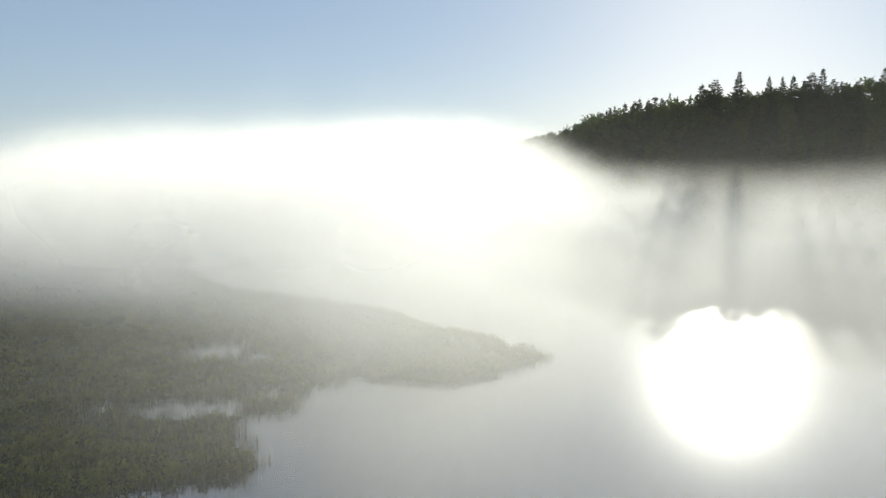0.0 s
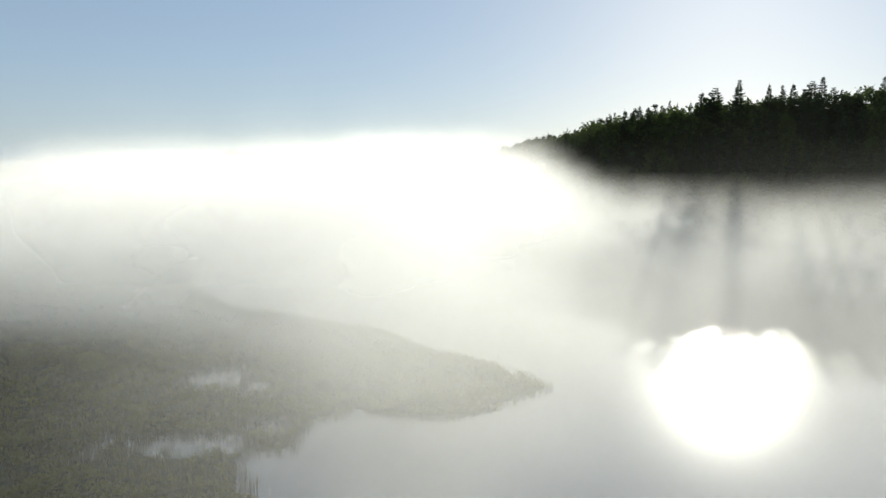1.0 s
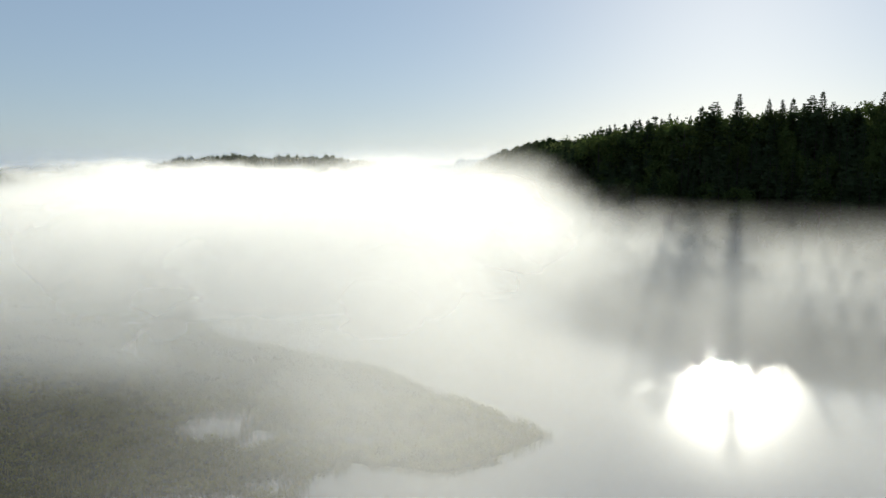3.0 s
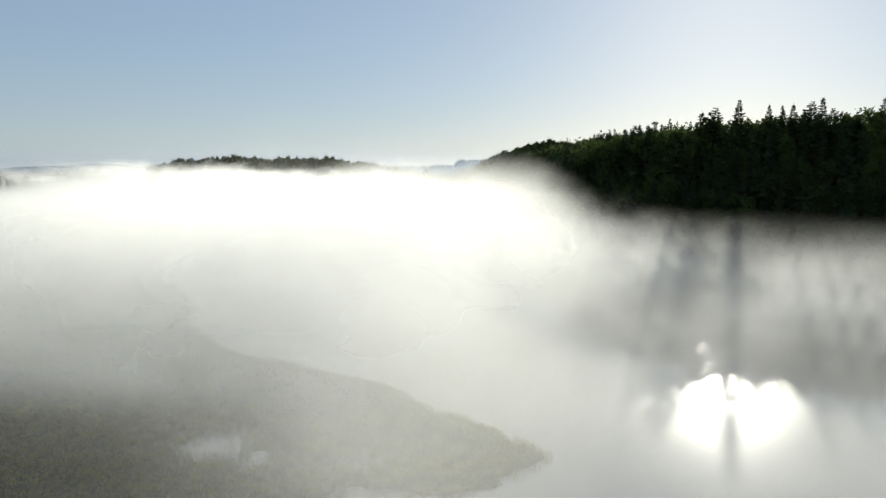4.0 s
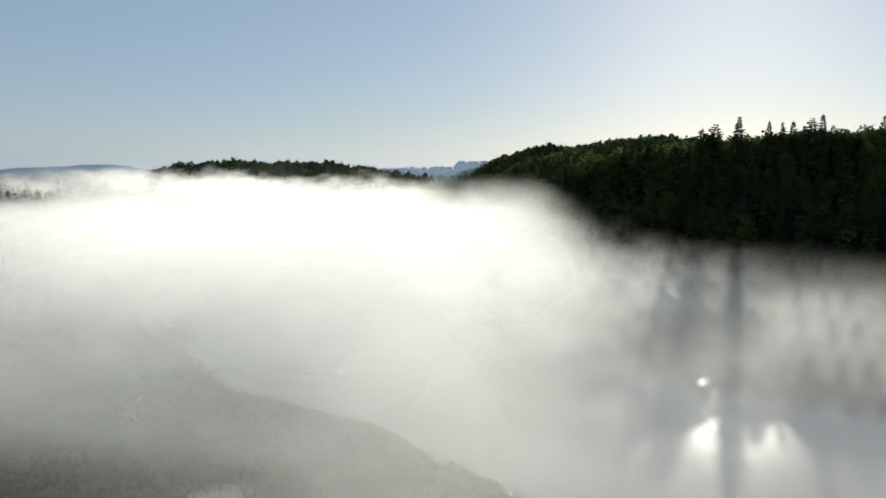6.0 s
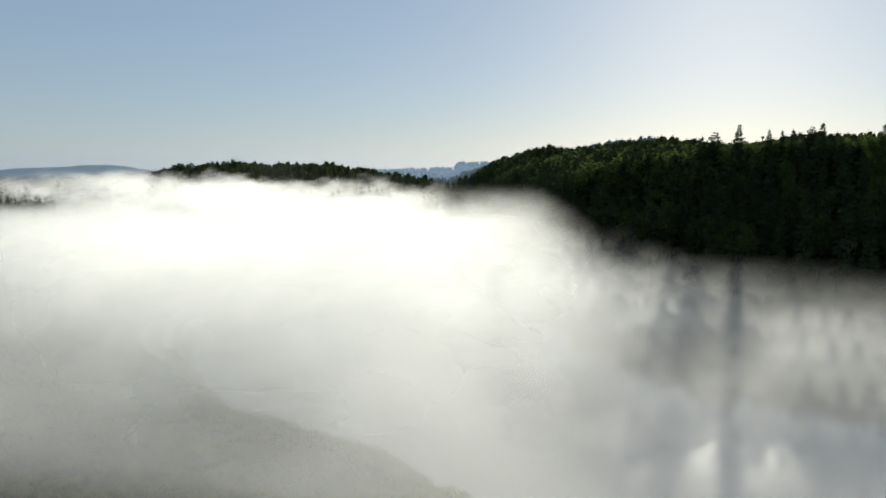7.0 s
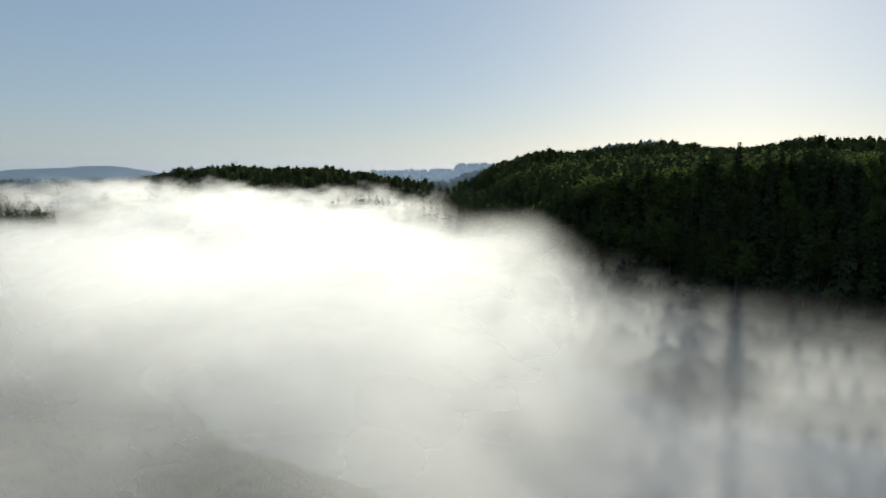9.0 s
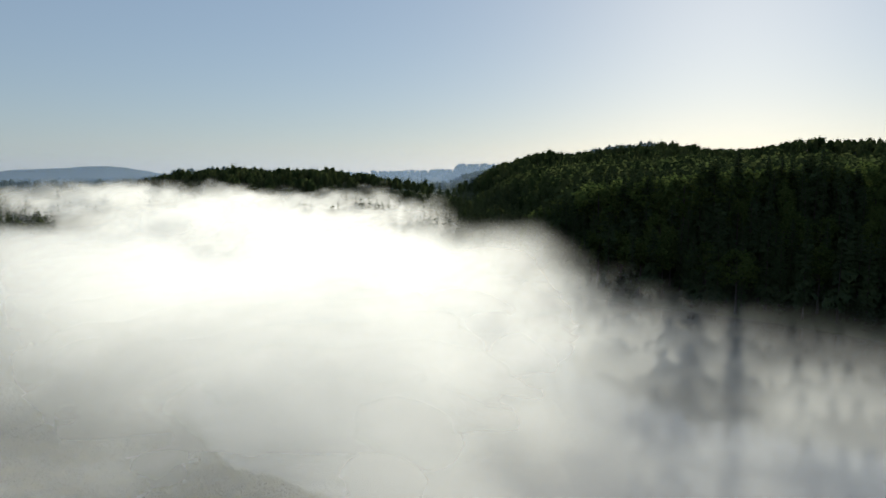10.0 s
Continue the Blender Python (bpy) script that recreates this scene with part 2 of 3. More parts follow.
# ---- trees ----
def conifer(seed, tall, wide, whorls, per, sprays, bare=0.08, gap=0.0, ragged=0.25, power=0.68, fine=1.0):
    """Crown of a spruce or fir: whorls of drooping, ragged boughs. Returns points and triangles."""
    rng = np.random.RandomState(seed)
    v, f = [], []
    lean = rng.uniform(0, 6.28)
    for i in range(whorls * per):
            u = min(0.985, max(0.0, (i + rng.uniform(-0.5, 0.5) * per) / (whorls * per - 1)))
            if rng.rand() < gap * (0.6 + 0.8 * (math.sin(9 * u + seed) > 0.3)):
                continue
            z0 = tall * (bare + (1 - bare) * u ** 0.92)
            reach = wide * ((1 - u) ** power) * (0.55 + 0.45 * min(1, u * 6)) + 0.16
            reach *= 1 + 0.16 * math.sin(13 * u + 1.7 * seed) * (1 - u)
            a = i * 2.399 + rng.uniform(-0.4, 0.4)
            r = reach * rng.uniform(0.6, 1.2) * (1 + ragged * math.cos(a - lean - 2 * u))
            c, s = math.cos(a), math.sin(a)
            drop = r * (0.42 - 0.55 * u) + rng.uniform(-0.1, 0.1) * r
            half = (r * rng.uniform(0.16, 0.26) + 0.05) * fine
            tip = rng.uniform(-0.7, 0.7)

            def at(q, side, dz=0.0):
                return (c * r * q - s * side, s * r * q + c * side, z0 - drop * q * q + dz + side * tip)
            n = len(v)
            v += [at(0, 0), at(0.55, half, -0.12), at(1, 0, 0.05 * r), at(0.55, -half, -0.12)]
            f += [(n, n + 1, n + 2), (n, n + 2, n + 3)]
            hang = (0.22 + 0.16 * r) * (0.4 + 0.6 * fine) * (0.3 + 0.7 * (1 - u))
            for j in range(sprays):
                q = 0.15 + 0.75 * (j + rng.rand() * 0.6) / sprays
                for side in (-1, 1):
                    n = len(v)
                    w = half * rng.uniform(1.2, 2.2) * (1.1 - 0.5 * q)
                    v += [at(q - 0.14, 0, 0.05), at(q + 0.1, 0, 0.05), at(q + 0.16, side * w, -hang * rng.uniform(0.3, 1.2))]
                    f += [(n, n + 1, n + 2)]
                n = len(v)
                v += [at(q - 0.16, 0, 0.04), at(q + 0.16, 0, 0.04), at(q + 0.05, rng.uniform(-0.5, 0.5) * half, -hang * rng.uniform(0.9, 1.7))]
                f += [(n, n + 1, n + 2)]
    n = len(v)
    v += [(0.09, 0, tall * 0.95), (-0.09, 0.04, tall * 0.95), (0, 0, tall * 1.03)]
    f += [(n, n + 1, n + 2)]
    return np.array(v), np.array(f)


def broadleaf(seed, tall, wide, clumps, leaves, size, low=0.3):
    """Crown of a broad-leaved tree: lobes of many small leaf sprays with gaps between them."""
    rng = np.random.RandomState(seed)
    v, f = [], []
    lobes = [(rng.uniform(0, 6.28), rng.uniform(-0.5, 0.9), rng.uniform(0.75, 1.0)) for _ in range(9)]
    for _ in range(clumps):
        a, e, q = lobes[rng.randint(9)]
        a, e = a + rng.normal(0, 0.4), np.clip(e + rng.normal(0, 0.3), -0.9, 1.5)
        r = q * rng.uniform(0.62, 1.0)
        ce = math.cos(e)
        mid = np.array([ce * math.cos(a) * wide * r, ce * math.sin(a) * wide * r, tall * (low + (1 - low) / 2) + math.sin(e) * tall * (1 - low) / 2 * r])
        for _ in range(leaves):
            p = mid + np.clip(rng.normal(0, 0.10 * wide, 3), -0.18 * wide, 0.18 * wide)
            d1, d2 = rng.normal(0, 1, 3), rng.normal(0, 1, 3)
            d1, d2 = d1 / np.linalg.norm(d1) * size * rng.uniform(0.6, 1.3), d2 / np.linalg.norm(d2) * size * rng.uniform(0.6, 1.3)
            n = len(v)
            v += [p - d1 * 0.5, p + d2 * 0.5, p + d1 * 0.6, p - d2 * 0.45]
            f += [(n, n + 1, n + 2), (n, n + 2, n + 3)]
    return np.array(v), np.array(f)


def dome(seed, tall, wide, sprays, size, low=0.15):
    """Crown seen from afar: overlapping leafy domes, each a shell of sprays that face outwards."""
    r = np.random.RandomState(seed)
    lobes = [(0.0, 0.0, tall * 0.60, wide * 0.72, tall * 0.40)]
    for k in range(4):
        a = r.uniform(0, 6.28)
        lobes.append((math.cos(a) * wide * 0.48, math.sin(a) * wide * 0.48, tall * r.uniform(0.38, 0.62), wide * r.uniform(0.42, 0.6), tall * r.uniform(0.22, 0.32)))
    v, f = [], []
    for k in range(sprays):
        lx, ly, lz, lr, lh = lobes[k % 5]
        a, e = r.uniform(0, 6.28), math.asin(r.uniform(-0.35, 1))
        out = Vector((math.cos(e) * math.cos(a), math.cos(e) * math.sin(a), math.sin(e)))
        p = Vector((lx + out.x * lr, ly + out.y * lr, lz + out.z * lh)) * r.uniform(0.93, 1.05)
        face = (out + Vector(r.normal(0, 0.35, 3))).normalized()
        side = face.orthogonal().normalized()
        up = face.cross(side)
        q = r.uniform(0, 6.28)
        d1 = (side * math.cos(q) + up * math.sin(q)) * size * r.uniform(0.7, 1.3)
        d2 = (up * math.cos(q) - side * math.sin(q)) * size * r.uniform(0.7, 1.3)
        n = len(v)
        v += [p - d1 * 0.5, p + d2 * 0.5, p + d1 * 0.5, p - d2 * 0.5]
        f += [(n, n + 1, n + 2), (n, n + 2, n + 3)]
    # dark inner bulk of twigs and leaves
    n, sides = len(v), 7
    for lift, out in ((0.12, 0.35), (0.38, 0.66), (0.66, 0.60), (0.88, 0.30)):
        for k in range(sides):
            a = 6.283 * (k + 0.5 * lift) / sides
            q = out * wide * r.uniform(0.85, 1.1)
            v.append(Vector((q * math.cos(a), q * math.sin(a), tall * lift)))
    for row in range(3):
        for k in range(sides):
            a, b = n + row * sides + k, n + row * sides + (k + 1) % sides
            f += [(a, b, b + sides), (a, b + sides, a + sides)]
    f += [(n + 3 * sides, n + 3 * sides + k, n + 3 * sides + k + 1) for k in range(1, sides - 1)]
    return np.array([tuple(q) for q in v]), np.array(f)


def stem(seed, tall, thick, limbs=0, spread=2.0, low=0.3):
    """Tapered trunk, with limbs that climb into the crown."""
    rng = np.random.RandomState(seed)
    v, f = [], []

    def tube(points, radii, sides=6):
        base = len(v)
        for p, r in zip(points, radii):
            for k in range(sides):
                a = 6.283 * k / sides
                v.append((p[0] + r * math.cos(a), p[1] + r * math.sin(a), p[2]))
        for i in range(len(points) - 1):
            for k in range(sides):
                a, b = base + i * sides + k, base + i * sides + (k + 1) % sides
                f.extend([(a, b, b + sides), (a, b + sides, a + sides)])
    bend = rng.uniform(-0.015, 0.015, 2) * tall
    tube([(bend[0] * q * q, bend[1] * q * q, tall * q - 0.6 * (q == 0)) for q in (0, 0.03, 0.25, 0.5, 0.75, 1.0)], [thick * r for r in (1.5, 1.1, 0.9, 0.68, 0.42, 0.06)])
    for i in range(limbs):
        a, q = rng.uniform(0, 6.28), rng.uniform(low, 0.75)
        s = spread * rng.uniform(0.5, 0.9)
        p0 = np.array([0, 0, tall * q])
        tube([p0, p0 + (math.cos(a) * s * 0.5, math.sin(a) * s * 0.5, s * 0.45), p0 + (math.cos(a) * s, math.sin(a) * s, s * 1.1)], [thick * 0.35, thick * 0.22, thick * 0.05], 4)
    return np.array(v), np.array(f)


UNIT = 16.0        # height of the tree models before scaling
SPRUCES = [("spruce", 1, 2.2, 27, 8, 4, 0.06, 0.08, 0.2, 0.75), ("spruce", 2, 1.7, 28, 8, 3, 0.05, 0.15, 0.3, 0.6), ("spruce", 3, 2.5, 24, 8, 4, 0.10, 0.18, 0.3, 0.55), ("pine", 4, 2.8, 17, 7, 6, 0.22, 0.3, 0.4, 0.38),
           ("spruce", 5, 2.9, 50, 8, 5, 0.06, 0.05, 0.12, 0.78), ("spruce", 6, 2.5, 50, 8, 4, 0.05, 0.10, 0.18, 0.74), ("spruce", 7, 3.1, 46, 8, 5, 0.10, 0.14, 0.22, 0.70), ("pine", 8, 3.2, 36, 8, 7, 0.25, 0.24, 0.30, 0.52)]
kinds = {}
for i, (kind, seed, wide, whorls, per, sprays, bare, gap, ragged, power) in enumerate(SPRUCES):
    crown = tri_mesh("crown", *conifer(seed, UNIT, wide, whorls, per, sprays, bare, gap, ragged, power, 1.0 if i < 4 else 0.42), NEEDLE)
    trunk = tri_mesh("trunk", *stem(seed, UNIT * 0.97, 0.2), BARK, True)
    kinds[kind, i] = (crown, trunk)
for i, (seed, wide, low) in enumerate([(11, 3.4, 0.28), (12, 4.2, 0.34), (13, 2.8, 0.3)]):
    crown = tri_mesh("crown", *broadleaf(seed, UNIT, wide, 170, 8, 0.55, low), LEAF)
    trunk = tri_mesh("trunk", *stem(seed, UNIT * 0.8, 0.22, 7, wide * 0.8, low), BARK, True)
    kinds["maple", i] = (crown, trunk)
LABELS = {"spruce": "dark green narrow spruce on the lake bluff", "pine": "dark open-crowned pine standing above the wooded bluff", "maple": "leafy broad-crowned tree on the wooded lake bluff"}
made = {}


def plant(kind, variant, x, y, tall, turn, girth=1.0):
    """One tree as a thing of its own, at its place on the ground."""
    z = float(land(x, y)) - 0.15
    s = tall / UNIT
    key = (kind, variant)
    m = pose(x, y, z, 0, 0, turn)
    if key not in made:
        root = new(kind + "_tree")
        crown, trunk = kinds[key]
        part("trunk", trunk, root), part("crown", crown, root)
        tagged(root, LABELS[kind], "tree", group="trees on the bluff")
        made[key] = root
        root.matrix_basis = m
        ob = root
    else:
        ob = copy_thing(made[key], m)
    ob.scale = (s * girth, s * girth, s)
    return ob


# trees that stand out against the sky: kind, variant, x, y, height of the tip over the lake
SKYLINE = [("spruce", 0, 80.8, 190, 41.9), ("spruce", 1, 77.6, 187.5, 33.8), ("pine", 3, 75.0, 191, 39.8), ("spruce", 2, 71.5, 192, 38.6), ("maple", 0, 68.2, 196, 36.6), ("spruce", 1, 88.5, 189, 40.4),
           ("spruce", 1, 91.6, 188, 40.2), ("spruce", 2, 94.0, 187, 40.2), ("spruce", 0, 97.0, 187, 38.8), ("pine", 3, 98.8, 186, 41.0), ("spruce", 2, 100.4, 184, 41.8),
           ("pine", 3, 103.0, 184, 39.0), ("maple", 1, 106.0, 176, 37.0), ("maple", 1, 110.5, 178, 39.2), ("spruce", 2, 113.0, 178, 41.2), ("maple", 2, 117.0, 178, 39.0),
           ("maple", 0, 84.4, 189, 38.2), ("spruce", 1, 64.0, 203, 36.2), ("spruce", 1, 61.0, 206, 36.0), ("spruce", 0, 58.6, 207, 36.3), ("spruce", 2, 55.0, 210, 35.2),
           ("spruce", 1, 52.0, 215, 34.4), ("maple", 1, 49.6, 220, 33.4), ("spruce", 2, 47.2, 224, 31.0), ("spruce", 0, 44.5, 228, 30.2), ("spruce", 1, 42.0, 236, 29.4),
           ("maple", 0, 66.2, 200, 36.0), ("maple", 1, 62.5, 204.5, 35.2), ("maple", 2, 73.3, 194.5, 37.0), ("maple", 1, 78.0, 193, 37.4), ("maple", 0, 86.4, 191.5, 37.4),
           ("maple", 2, 90.0, 190.5, 37.8), ("maple", 1, 95.4, 189.5, 38.2), ("maple", 0, 101.6, 187, 38.0), ("maple", 2, 104.8, 181, 37.4), ("spruce", 2, 57.0, 208.5, 34.6), ("maple", 2, 53.6, 213, 33.6)]
rng = np.random.RandomState(5)
taken = []
for kind, var, x, y, tip in SKYLINE:
    plant(kind, var if kind == "maple" else var + 4, x, y, (tip - float(land(x, y))) * (1.07 if kind == "maple" else 1.0), rng.uniform(0, 360), 1.25 if kind == "maple" else 1.0)
    taken.append((x, y))


def scatter(x0, x1, y0, y1, step, seed):
    r = np.random.RandomState(seed)
    gx, gy = np.meshgrid(np.arange(x0, x1, step), np.arange(y0, y1, step))
    gx = gx + r.uniform(-0.42, 0.42, gx.shape) * step
    gy = gy + r.uniform(-0.42, 0.42, gy.shape) * step
    return gx.ravel(), gy.ravel()


# the front of the bluff, tree by tree
fx, fy = scatter(20, 125, 120, 262, 4.0, 7)
d = edge_distance(fx, fy, LAKE)
ok = (d > 1.0) & (d < 46) & (np.abs(fx) < 0.68 * fy + 8)
count = 0
for x, y, e in sorted(zip(fx[ok], fy[ok], d[ok]), key=lambda q: q[2]):
    if min((x - a) ** 2 + (y - b) ** 2 for a, b in taken) < 7 or count >= 262:
        continue
    roll = rng.rand()
    room = min(max(38.2 - 3.5 * rng.rand() - float(land(x, y)), 11.0 + 4 * rng.rand()), 19.5)
    if roll < 0.62:
        plant("spruce", rng.randint(3), x, y, room * 1.02, rng.uniform(0, 360), rng.uniform(0.85, 1.15))
    elif roll < 0.70:
        plant("pine", 3, x, y, room, rng.uniform(0, 360))
    else:
        plant("maple", rng.randint(3), x, y, room * 0.92, rng.uniform(0, 360), rng.uniform(0.9, 1.2))
    taken.append((x, y))
    count += 1


# ---- woods further off ----
def grove(models, x, y, tall, seed, z=None):
    """Many small tree crowns in one mesh."""
    r = np.random.RandomState(seed)
    which = r.randint(len(models), size=len(x))
    z = land(x, y) if z is None else z
    vs, fs, tones, n = [], [], [], 0
    for k, (mv, mf) in enumerate(models):
        idx = np.where(which == k)[0]
        if not len(idx):
            continue
        a = r.uniform(0, 6.28, len(idx))
        s = tall[idx] / UNIT
        c, sn = np.cos(a) * s, np.sin(a) * s
        w = r.uniform(0.85, 1.3, len(idx))
        px = mv[None, :, 0] * (c * w)[:, None] - mv[None, :, 1] * (sn * w)[:, None] + x[idx, None]
        py = mv[None, :, 0] * (sn * w)[:, None] + mv[None, :, 1] * (c * w)[:, None] + y[idx, None]
        pz = mv[None, :, 2] * s[:, None] + z[idx, None]
        vs.append(np.stack([px, py, pz], -1).reshape(-1, 3))
        fs.append((mf[None] + (np.arange(len(idx)) * len(mv))[:, None, None]).reshape(-1, 3) + n)
        n += len(idx) * len(mv)
        tones.append(np.repeat(r.rand(len(idx)) ** 1.6, len(mv)))
    return np.concatenate(vs), np.concatenate(fs), np.concatenate(tones)


SMALL_SPRUCE = [conifer(30 + i, UNIT, 2.1 + 0.3 * i, 13, 5, 1, 0.1) for i in range(4)]
SMALL_MAPLE = [dome(40 + i, UNIT, 3.8 + 0.4 * i, 75, 1.5) for i in range(4)]
FAR_SPRUCE = [conifer(50 + i, UNIT, 2.4, 8, 4, 0, 0.1) for i in range(3)]
FAR_MAPLE = [dome(60 + i, UNIT, 4.6, 44, 2.0) for i in range(3)]

DIM_SPRUCE = [conifer(55 + i, UNIT, 3.4, 5, 4, 0, 0.05) for i in range(3)]
DIM_MAPLE = [dome(65 + i, UNIT, 7.5, 16, 5.5) for i in range(3)]


def woods(name, label, x0, x1, y0, y1, step, seed, spruce_models, maple_models, tall):
    x, y = scatter(x0, x1, y0, y1, step, seed)
    dist = edge_distance(x, y, LAKE)
    r = np.random.RandomState(seed + 1)
    ok = (dist > 3) & (np.abs(x) < 0.72 * y + 40)
    if taken:
        t = np.array(taken)
        near = np.array([((t[:, 0] - a) ** 2 + (t[:, 1] - b) ** 2).min() for a, b in zip(x, y)])
        ok &= near > 9
    x, y = x[ok], y[ok]
    h = land(x, y)
    # broad-leaved woods on the slopes, spruce in the valley and by the shore
    leafy = smooth(h + 8 * waves(x, y, 130, 31), 9, 24) * 0.88 + 0.06
    pick = r.rand(len(x)) < leafy
    size = tall * (r.uniform(0.62, 1.16, len(x)) + 0.30 * waves(x, y, 45 if y0 < 500 else 60, seed + 3))
    for sel, models, mat, kind in ((~pick, spruce_models, WOODS_NEEDLE, "spruce"), (pick, maple_models, WOODS_LEAF, "broad-leaved")):
        if sel.sum():
            v, f, tones = grove(models, x[sel], y[sel], size[sel] * (1.0 if kind == "spruce" else 0.9), seed + 2)
            me = tri_mesh(name, v, f, mat)
            me.attributes.new("tone", "FLOAT", "POINT").data.foreach_set("value", tones.astype(np.float32))
            tagged(new(name, me), label % kind, "woods", kind="stuff")


woods("woods", "dense %s woods on slopes behind the bluff", -60, 420, 150, 520, 5.6, 70, SMALL_SPRUCE, SMALL_MAPLE, 15)
woods("point_woods", "dark %s stand on a misty wooded point", -235, -164, 258, 330, 4.0, 73, SMALL_SPRUCE, SMALL_MAPLE, 14.5)
woods("shore_woods", "dark %s woods on a misty low shore", -420, -60, 230, 520, 7.5, 75, SMALL_SPRUCE, SMALL_MAPLE, 15)
woods("hill_woods", "sunlit %s woods on rounded hills", -760, 900, 520, 1150, 8.6, 80, FAR_SPRUCE, FAR_MAPLE, 16)
woods("distant_woods", "far %s woods on low blue hills", -1800, 1900, 1150, 2700, 22, 90, DIM_SPRUCE, DIM_MAPLE, 15)


# ---- the marsh plants ----
def tufts(x, y, z, tall, blades, width, seed, lean=0.5):
    r = np.random.RandomState(seed)
    n = len(x) * blades
    bx, by, bz = np.repeat(x, blades), np.repeat(y, blades), np.repeat(z, blades)
    h = np.repeat(tall, blades) * r.uniform(0.5, 1.15, n)
    a = r.uniform(0, 6.28, n)
    ln = r.uniform(0.05, lean, n) * h
    ox, oy = bx + r.normal(0, 0.10, n), by + r.normal(0, 0.10, n)
    w = width * r.uniform(0.6, 1.4, n)
    v = np.empty((n, 3, 3))
    v[:, 0] = np.stack([ox - np.sin(a) * w, oy + np.cos(a) * w, bz - 0.1], 1)
    v[:, 1] = np.stack([ox + np.sin(a) * w, oy - np.cos(a) * w, bz - 0.1], 1)
    v[:, 2] = np.stack([ox + np.cos(a) * ln, oy + np.sin(a) * ln, bz + h], 1)
    return v.reshape(-1, 3), np.arange(n * 3).reshape(-1, 3)


def bush(seed, leaves, size, flat=0.55):
    """A low dome of small leaf sprays, one UNIT high."""
    r = np.random.RandomState(seed)
    v, f = [], []
    for _ in range(leaves):
        a, q, e = r.uniform(0, 6.28), math.sqrt(r.rand()), r.rand()
        p = np.array([math.cos(a) * q, math.sin(a) * q, flat * 2 * math.sqrt(max(0.02, 1 - q * q)) * (0.35 + 0.65 * e)])
        d1, d2 = r.normal(0, 1, 3), r.normal(0, 1, 3) + (0, 0, 1.2)
        d1, d2 = d1 / np.linalg.norm(d1) * size * r.uniform(0.6, 1.3), d2 / np.linalg.norm(d2) * size * r.uniform(0.6, 1.4)
        n = len(v)
        v += [p - d1 * 0.5, p + d2 * 0.5, p + d1 * 0.5, p - d2 * 0.5]
        f += [(n, n + 1, n + 2), (n, n + 2, n + 3)]
    return np.array(v) * UNIT, np.array(f)


BUSHES = [bush(80 + i, 26, 0.36) for i in range(5)]
r = np.random.RandomState(101)
sx, sy = r.uniform(-80, 9, 52000), r.uniform(22, 125, 52000)
c = marsh_cover(sx, sy)
ok = (c > 0.15) & (np.abs(sx) < 0.72 * sy + 6)
sx, sy, c = sx[ok], sy[ok], c[ok]
v, f = tufts(sx, sy, np.full(len(sx), 0.08), 0.34 + 0.25 * (0.5 + waves(sx, sy, 6, 41)), 5, 0.05, 102, 0.9)
tagged(new("sedge", tri_mesh("sedge", v, f, SEDGE)), "low olive-green sedge and moss covering the marsh", "sedge", kind="stuff")
bx, by = r.uniform(-70, 9, 19000), r.uniform(24, 100, 19000)
c = marsh_cover(bx, by)
patch = waves(bx, by, 9, 43) + 0.6 * waves(bx, by, 3.5, 44)
ok = (c > 0.1) & (np.abs(bx) < 0.72 * by + 6) & (patch > -0.12)
v, f, _ = grove(BUSHES, bx[ok], by[ok], (0.25 + 0.42 * np.clip(patch[ok] + 0.4, 0, 1.2)) * r.uniform(0.7, 1.3, ok.sum()), 104, np.full(ok.sum(), 0.02))
tagged(new("heath", tri_mesh("heath", v, f, HEATH)), "low dark green bog shrubs in dense hummocks", "heath", kind="stuff")
rx, ry = r.uniform(-30, 10, 70000), r.uniform(28, 80, 70000)
c = marsh_cover(rx, ry)
ok = (c > -0.8) & (c < 0.2) & (waves(rx, ry, 2.6, 45) + r.uniform(-0.5, 0.5, len(rx)) > 0.12)
v, f = tufts(rx[ok], ry[ok], np.full(ok.sum(), -0.05), np.full(ok.sum(), 0.75), 3, 0.016, 103, 0.22)
tagged(new("reeds", tri_mesh("reeds", v, f, REED)), "thin upright reeds standing in shallow water", "reeds", kind="stuff")
inner = -edge_distance(rx, ry, MARSH) > 0.8
ok = (inner & (c > -2.4) & (c < 0) & (waves(rx, ry, 1.6, 46) + r.uniform(-0.4, 0.4, len(rx)) > 0.2)) | ((c > -1.1) & (c < 0.0) & (r.rand(len(rx)) < 0.06))
v, f = tufts(rx[ok], ry[ok], np.full(ok.sum(), -0.05), np.full(ok.sum(), 0.8), 2, 0.010, 105, 0.15)
tagged(new("dead_reeds", tri_mesh("dead_reeds", v, f, STRAW)), "pale dry reed stems at the water's edge", "reeds", kind="stuff")

# taller shrubs that break the outline of the point
SHRUBS = [tri_mesh("foliage", *bush(90 + i, 120, 0.20, 0.5), HEATH) for i in range(4)]
STEMS = [tri_mesh("stems", *stem(95 + i, UNIT * 0.5, 0.05 * UNIT, 5, 0.6 * UNIT, 0.1), BARK) for i in range(2)]
shrub_roots = {}


def shrub(x, y, tall, wide, k):
    m = pose(x, y, 0.05, 0, 0, r.uniform(0, 360))
    if k not in shrub_roots:
        ob = shrub_roots[k] = new("bog_shrub")
        part("stems", STEMS[k % 2], ob), part("foliage", SHRUBS[k], ob)
        ob.matrix_basis = m
        tagged(ob, "rounded dull green shrub growing on the marsh", "shrub", group="shrubs on the marsh")
    else:
        ob = copy_thing(shrub_roots[k], m)
    ob.scale = (wide / UNIT, wide / UNIT, tall / UNIT)


